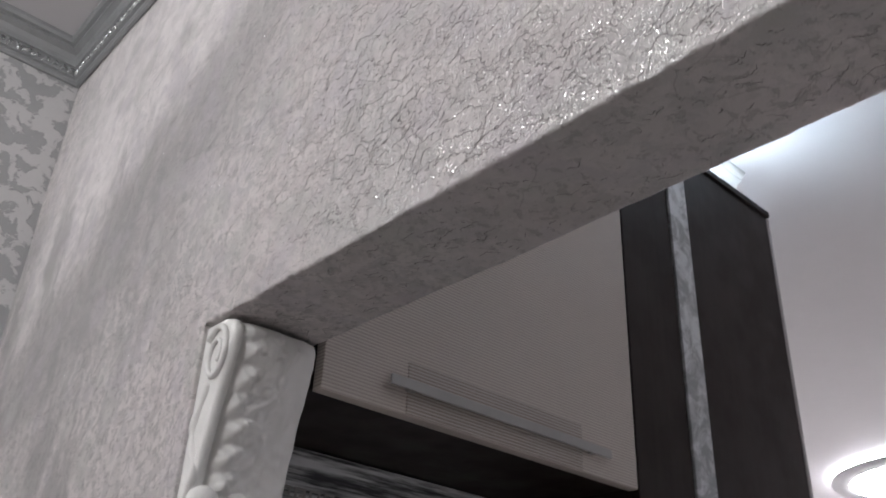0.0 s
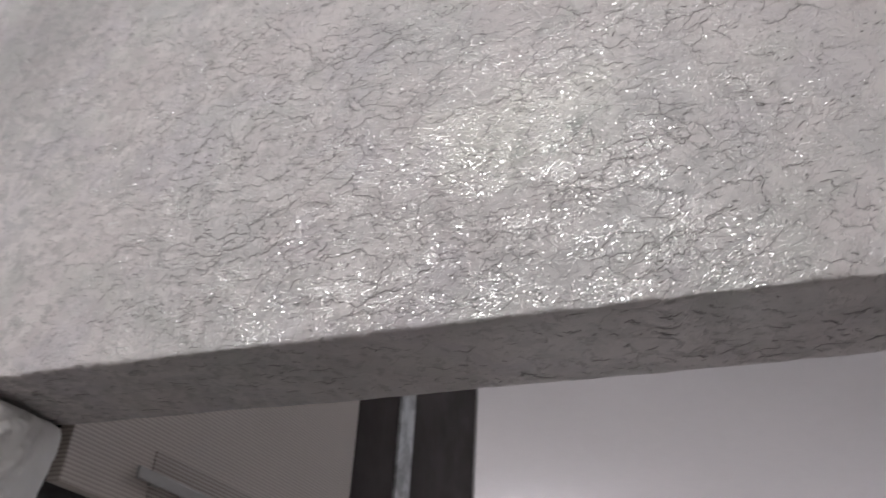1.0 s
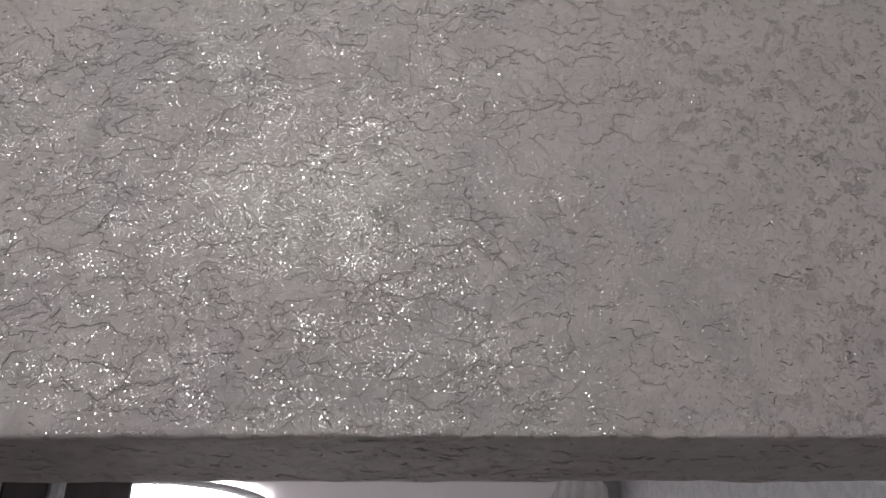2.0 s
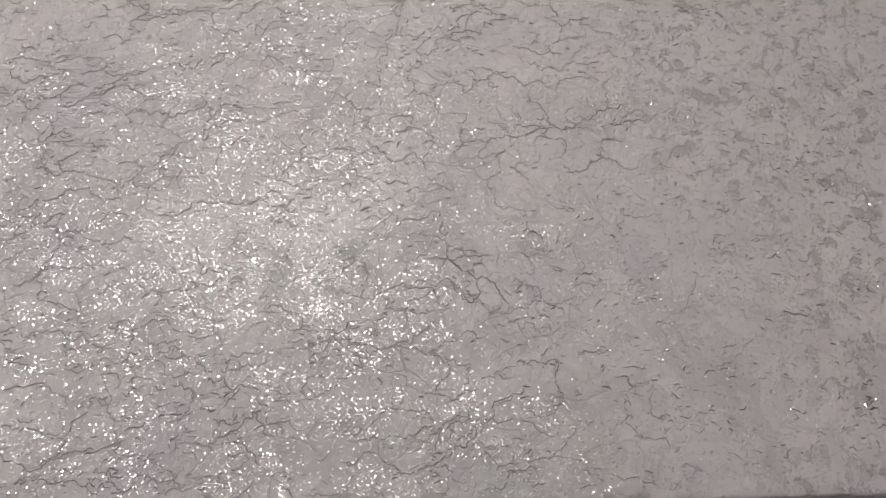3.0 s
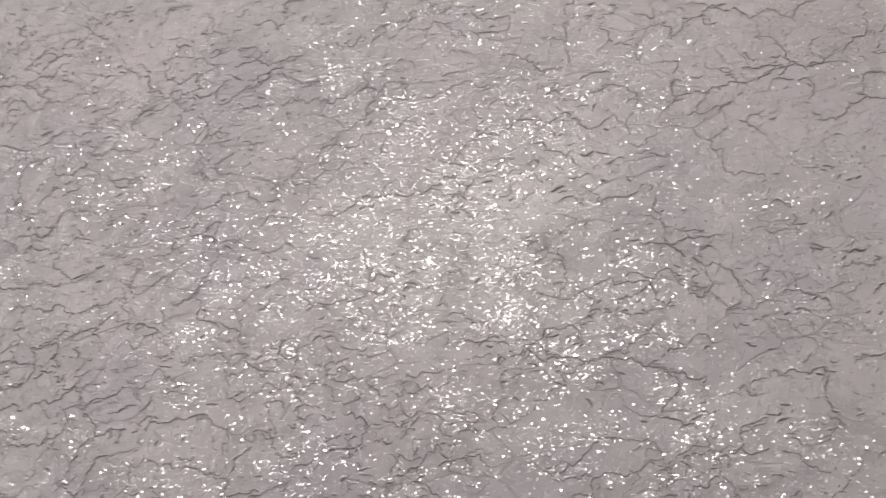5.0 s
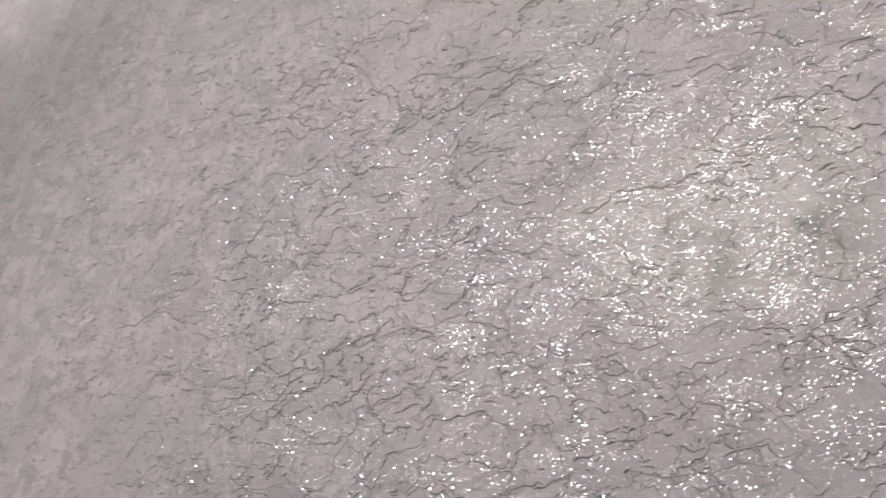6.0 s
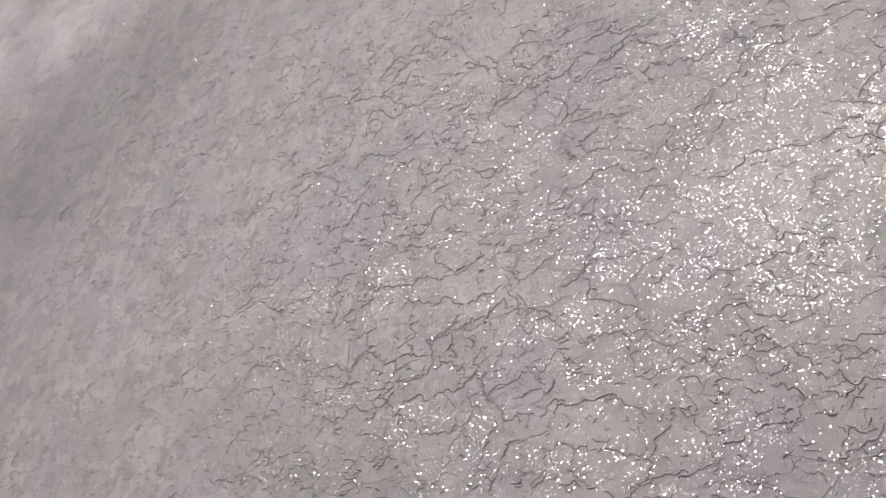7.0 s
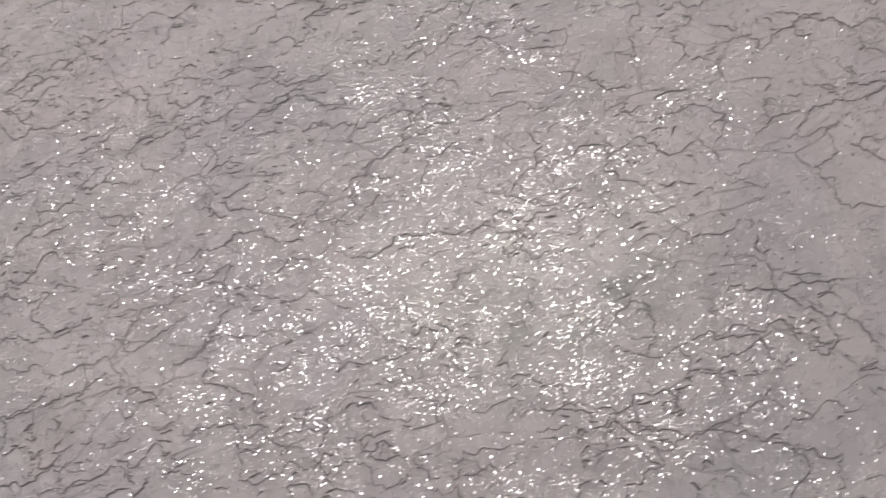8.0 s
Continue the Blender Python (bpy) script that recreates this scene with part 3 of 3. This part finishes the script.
for x in (WALL + 0.022, WALL + 0.062, WALL + 0.098):
    bm = bmesh.new()
    bmesh.ops.create_icosphere(bm, subdivisions=2, radius=1, matrix=Matrix.LocRotScale((x, JAMB - 0.026, CORBEL_TOP - 0.205), None, (0.019, 0.017, 0.018)))
    inside(part("curl", bm, GYPSUM, None, "", True), corbel)
# a flat acanthus edge winding down the side, half sunk in the body
line, thick = [], []
for i in range(41):
    d = 0.075 + 0.21 * i / 40
    line.append((WALL + 0.007, JAMB - 0.016 + 0.008 * math.sin(d * 62), CORBEL_TOP - d))
    thick.append(0.0042 + 0.0028 * abs(math.sin(d * 95)))
inside(part("side_leaf", tube(line, thick), GYPSUM, None, "", True), corbel)

# ---- curtain at the far end of the kitchen ----


def pleats(x, depth, count):
    """A cloth that fans out downwards in rounded pleats, two sheets thick."""
    levels = [(3.018, -0.43), (2.90, -0.41), (2.75, -0.36), (2.55, -0.30), (2.30, -0.26), (0.02, -0.25)]
    bm = bmesh.new()
    steps_n = count * 8
    for shift in (0.0, 0.004):
        rows = []
        for k, (z, reach_y) in enumerate(levels):
            row = []
            for i in range(steps_n + 1):
                u = i / steps_n
                off = depth * (0.6 + 0.12 * k) * (math.sin(2 * math.pi * count * u) + 0.4 * math.sin(2 * math.pi * count * 0.37 * u))
                row.append(bm.verts.new((x + off + shift, -0.60 + (reach_y + 0.60) * u, z)))
            rows.append(row)
        for a, b in zip(rows, rows[1:]):
            for i in range(steps_n):
                bm.faces.new((a[i], a[i + 1], b[i + 1], b[i]))
    return bm


curtain = empty("curtain", (3.53, -0.5, 0), "white pleated curtain with a grey swag hung from the ceiling", "curtain")
inside(part("drape", pleats(3.54, 0.011, 5), CLOTH, None, "white pleated drape", True), curtain)
swag = bmesh.new()
outline = [(-0.395, 3.018), (-0.396, 2.90), (-0.402, 2.86), (-0.416, 2.815), (-0.440, 2.780), (-0.478, 2.745), (-0.520, 2.718), (-0.548, 2.685), (-0.558, 2.50), (-0.600, 2.50), (-0.600, 3.018)]
count = len(outline)
fronts = []
for x in (3.492, 3.503):
    fronts.append([swag.verts.new((x + 0.006 * math.sin(9 * y + 5 * z), y, z)) for y, z in outline])
swag.faces.new(fronts[0])
swag.faces.new(fronts[1][::-1])
for i in range(count):
    k = (i + 1) % count
    swag.faces.new((fronts[0][i], fronts[0][k], fronts[1][k], fronts[1][i]))
inside(part("swag", swag, SWAG, None, "grey lined swag"), curtain)

# ---- meander border on the wall panel ----
for i in range(6):
    x = 0.625 + i * 0.026
    bm = bmesh.new()
    for a, b, c, d in ((0, 0, 0.022, 0.003), (0, 0, 0.003, 0.020), (0, 0.017, 0.018, 0.020), (0.015, 0.007, 0.018, 0.020), (0.008, 0.007, 0.018, 0.010)):
        box(bm, (x + a, 1.1095, 1.928 + b), (x + c, 1.1118, 1.928 + d))
    inside(part("key", bm, EDGE_BAND, None, "pale meander key"), splash)

# ---- torn plate edges standing out of the plaster ----


def ribbons(lines, lift):
    """Cracks along lines of (u, v, width): a dark strip for the open edge's shade (first result) below a thin curled
    lip (second).
    """
    gaps, lips = ([], [], []), ([], [], [])
    for line in lines:
        for k, (a, b, w) in enumerate(line):
            (a0, b0, _), (a1, b1, _) = line[max(0, k - 1)], line[min(len(line) - 1, k + 1)]
            run = math.hypot(a1 - a0, b1 - b0) or 1.0
            nu, nv = -(b1 - b0) / run, (a1 - a0) / run
            if nv < 0 or (abs(nv) < 0.2 and nu > 0 and k == 0):
                nu, nv = -nu, -nv
            for verts, row in ((gaps[0], ((-w * 0.5, 0.00012), (w * 0.55, 0.00016))),
                               (lips[0], ((w * 0.45, 0.0001), (w * 0.70, w * 0.75), (w * 2.1, 0.00002)))):
                for off, proud in row:
                    verts.append(lift(a + nu * off, b + nv * off, proud))
            if k:
                g, p = len(gaps[0]), len(lips[0])
                gaps[2].append((g - 4, g - 3, g - 1, g - 2))
                lips[2].append((p - 6, p - 5, p - 2, p - 3))
                lips[2].append((p - 5, p - 4, p - 1, p - 2))
    return gaps, lips


def crooked(rs, a, b, wa, wb, step, stray):
    """A jagged line between two places, made by moving the middles of its pieces aside."""
    pts = [a, b]
    size = stray
    while math.hypot(b[0] - a[0], b[1] - a[1]) / (len(pts) - 1) > step:
        out = [pts[0]]
        for p, q in zip(pts, pts[1:]):
            d = rs.normal(0, size)
            out += [((p[0] + q[0]) / 2 - (q[1] - p[1]) * d, (p[1] + q[1]) / 2 + (q[0] - p[0]) * d), q]
        pts = out
        size = min(0.22, size * 1.04)
    n = len(pts) - 1
    return [(u, v, (wa + (wb - wa) * k / n) * rs.uniform(0.55, 1.45) + 0.00004) for k, (u, v) in enumerate(pts)]


def broken(rs, line):
    """The line, now and then with a closed stretch in it."""
    n = len(line)
    if n < 9 or rs.uniform() < 0.60:
        return [line]
    i = rs.randint(2, n - 4)
    k = min(n - 2, i + rs.randint(1, max(2, n // 3)))
    first, second = [list(p) for p in line[:i + 1]], [list(p) for p in line[k:]]
    first[-1][2] = second[0][2] = 0.00005
    return [first, second]


def crack_net(seed, wide, tall, keep, width, low, high, y0, y1):
    """A broken net of cracks round plates about wide x tall; keep(y, z) is the share of edges that are open."""
    rs = np.random.RandomState(seed)
    rows, cols = int((high - low) / tall) + 1, int((y1 - y0) / wide * 2) + 1
    place = {}
    for i in range(rows + 1):
        for j in range(cols + 1):
            u, v = -y1 + j * wide / 2 + rs.normal(0, 0.2 * wide), low + i * tall + (tall / 3 if (i + j) % 2 else 0) + rs.normal(0, 0.24 * tall)
            bend = noise.noise_vector(Vector((u * 17 + seed, v * 21, 3.3)))
            place[i, j] = (u + bend.x * wide * 0.9, v + bend.y * tall * 1.3 + 0.10 * (u - v * 0.1))
    edges = []
    for (i, j), p in place.items():
        for other in ((i, j + 1),) + (((i + 1, j),) if (i + j) % 2 else ()):
            q = place.get(other)
            if q is None:
                continue
            y, z = -(p[0] + q[0]) / 2, (p[1] + q[1]) / 2
            share = keep(y, z) * (1.0 if other[0] == i else 0.62)
            if low + 0.004 < min(p[1], q[1]) and max(p[1], q[1]) < high and rs.uniform() < share:
                edges.append(((i, j), other))
    degree = collections.Counter(k for e in edges for k in e)
    lines = []
    for a, b in edges:
        wa, wb = (width * rs.uniform(0.6, 1.15) if degree[k] > 1 else 0.0 for k in (a, b))
        p, q = place[a], place[b]
        if wa == wb == 0.0:
            # a lone short tear
            t0 = rs.uniform(0, 0.5)
            t1 = t0 + rs.uniform(0.3, 0.5)
            p, q = ((p[0] + (q[0] - p[0]) * t, p[1] + (q[1] - p[1]) * t) for t in (t0, t1))
            mid = ((p[0] + q[0]) / 2, (p[1] + q[1]) / 2 + rs.normal(0, 0.0006))
            lines.append(crooked(rs, p, mid, 0.0, width, 0.0011, 0.22) + crooked(rs, mid, q, width, 0.0, 0.0011, 0.22)[1:])
        else:
            lines += broken(rs, crooked(rs, p, q, wa, wb, 0.0016, 0.17))
    return lines


def tears(seed, tries, spot):
    """Short blunt tears; spot gives a start (u, v), a length and a width, or nothing."""
    rs = np.random.RandomState(seed)
    lines = []
    for _ in range(tries):
        got = spot(rs)
        if got is None:
            continue
        u, v, length, width = got
        heading = rs.normal(0.12, 0.45)
        count = max(3, int(length / 0.0011))
        line = []
        for k in range(count + 1):
            line.append((u, v, width * max(0.1, math.sin(math.pi * (k + 0.5) / (count + 1)) ** 0.45) * rs.uniform(0.6, 1.3)))
            heading += rs.normal(0, 0.5) - 0.25 * (heading - 0.1)
            u += 0.0011 * math.cos(heading)
            v += 0.0011 * math.sin(heading)
        lines.append(line)
    return lines


def blend(low, high, x):
    return max(0.0, min(1.0, (x - low) / (high - low)))


@functools.lru_cache(maxsize=None)
def wall_depth(i, k):
    return uneven((WALL, i * 0.005, k * 0.005))


def proud_of_wall(y, z):
    """The laid plaster's own surface, between the corners of its sheet."""
    i, k = math.floor(y / 0.005), math.floor(z / 0.005)
    a, b = y / 0.005 - i, z / 0.005 - k
    return ((wall_depth(i, k) * (1 - a) + wall_depth(i + 1, k) * a) * (1 - b)
            + (wall_depth(i, k + 1) * (1 - a) + wall_depth(i + 1, k + 1) * a) * b)


def on_wall(u, v, proud):
    v = max(v, LINTEL + 0.0045)
    return (WALL - proud_of_wall(-u, v) - 0.00012 - proud, -u, v)


def on_soffit(u, v, proud):
    v = min(BACK - 0.006, max(WALL + 0.006, v))
    p = Vector((v, -u, LINTEL))
    return (v, -u, LINTEL - uneven(p) - proud)


def worked_zone(y):
    """Where the trowel left whole plates: the stretch over the middle of the opening."""
    return blend(-0.02, 0.20, y) * blend(0.88, 0.60, y)


def keep_wide(y, z):
    return worked_zone(y) * (0.76 + 0.45 * noise.noise(Vector((4.4, y * 9, z * 13)))) * blend(2.62, 2.45, z)


def keep_small(y, z):
    patch = noise.noise(Vector((1.4, y * 14, z * 19)))
    return (0.19 + 0.5 * patch) * (0.45 + 0.55 * blend(-0.05, 0.2, y)) + 0.10 * blend(2.2, 2.09, z) * worked_zone(y)


def wall_spot(rs):
    y, z = rs.uniform(-0.32, 1.35), rs.uniform(LINTEL + 0.008, 2.72)
    patch = noise.noise(Vector((6.1, y * 16, z * 21)))
    dense = 0.28 + 0.65 * patch + 0.22 * blend(0.5, 0.65, y) * blend(1.05, 0.9, y) + 0.30 * blend(0.55, 0.75, y) * blend(2.35, 2.2, z) + 0.25 * blend(2.16, 2.08, z)
    if rs.uniform() > dense:
        return None
    small = 1.0 - 0.45 * blend(0.6, 0.9, y)
    return -y, z, (0.0022 + rs.exponential(0.0030)) * small, rs.uniform(0.0003, 0.0009) * small


def soffit_spot(rs):
    y, x = rs.uniform(-0.4, JAMB - 0.01), rs.uniform(WALL + 0.008, BACK - 0.012)
    if rs.uniform() > 0.5 + noise.noise(Vector((x * 25, y * 9, 1.1))):
        return None
    return -y, x, 0.004 + rs.exponential(0.008), rs.uniform(0.0006, 0.0012)


wall_lines = crack_net(21, 0.027, 0.0165, keep_wide, 0.00048, LINTEL, 2.66, -0.1, 0.9)
wall_lines += crack_net(22, 0.014, 0.0095, keep_small, 0.00040, LINTEL, 2.70, -0.3, 1.3)
wall_lines += tears(23, 13500, wall_spot)
soffit_lines = tears(24, 650, soffit_spot)
for lines, lift, label in ((wall_lines, on_wall, "wall"), (soffit_lines, on_soffit, "underside of the lintel")):
    gaps, lips = ribbons(lines, lift)
    tagged(part("plaster_crack", gaps, CRACK_SHADE), "dark open cracks in the plaster of the " + label, "plaster cracks", kind="stuff")
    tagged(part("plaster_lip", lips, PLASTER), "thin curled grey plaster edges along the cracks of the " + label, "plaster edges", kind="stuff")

# ---- glitter in the plaster ----


def field(make, y, z, size):
    """A smooth function of the wall's places, read off a grid of the given mesh size."""
    y0, z0 = y.min(), z.min()
    ny, nz = int((y.max() - y0) / size) + 2, int((z.max() - z0) / size) + 2
    grid = np.array([[make(y0 + i * size, z0 + k * size) for k in range(nz)] for i in range(ny)])
    i, k = ((y - y0) / size).astype(int), ((z - z0) / size).astype(int)
    a, b = (y - y0) / size - i, (z - z0) / size - k
    return (grid[i, k] * (1 - a) + grid[i + 1, k] * a) * (1 - b) + (grid[i, k + 1] * (1 - a) + grid[i + 1, k + 1] * a) * b


def sprinkled(y, z):
    """How thickly the glitter lies."""
    dense = 0.15 + 0.45 * noise.noise(Vector((0.3, y * 8, z * 13))) + 1.25 * noise.noise(Vector((2.3, y * 34, z * 62)))
    # laid thicker at two spots, which puts the bulbs' highlights into the sprinkling
    dense += 0.34 * math.exp(-((y - 0.30) / 0.30) ** 2 - ((z - LINTEL) / 0.075) ** 2)
    return max(0.09, dense) + 0.38 * math.exp(-((y - 0.36) / 0.10) ** 2 - ((z - 2.25) / 0.07) ** 2)


def glitter(tries, y0, y1, z0, z1):
    rs = np.random.RandomState(11)
    y, z = rs.uniform(y0, y1, tries), rs.uniform(z0, z1, tries)
    kept = rs.uniform(size=tries) < field(sprinkled, y, z, 0.004)
    y, z = y[kept], z[kept]
    count = len(y)
    lean = np.where(rs.uniform(size=count) < 0.72, 0.12, 0.42)
    nrm = np.stack([-np.ones(count), rs.normal(size=count) * lean, rs.normal(size=count) * lean], 1)
    nrm /= np.linalg.norm(nrm, axis=1)[:, None]
    turn = rs.uniform(0, 2 * np.pi, count)
    side = np.cross(nrm, np.stack([np.zeros(count), np.cos(turn), np.sin(turn)], 1))
    side /= np.linalg.norm(side, axis=1)[:, None]
    up = np.cross(nrm, side)
    r = (0.00030 + 0.00039 * rs.uniform(size=count) ** 2.0)[:, None]
    centre = np.stack([WALL - field(lambda a, b: uneven((WALL, a, b)), y, z, 0.005) - 0.00026, y, z], 1)
    corners = np.stack([centre + side * r, centre - side * r * 0.5 + up * r * 0.87, centre - side * r * 0.5 - up * r * 0.87], 1)
    mesh = bpy.data.meshes.new("glitter")
    mesh.from_pydata(corners.reshape(-1, 3), [], np.arange(3 * count).reshape(-1, 3))
    mesh.materials.append(GLITTER)
    return mesh


flecks = new("glitter", glitter(830000, -0.3, 1.4, LINTEL + 0.002, 2.76))
tagged(flecks, "tiny silver glitter flecks set in the grey plaster wall", "glitter", kind="stuff")
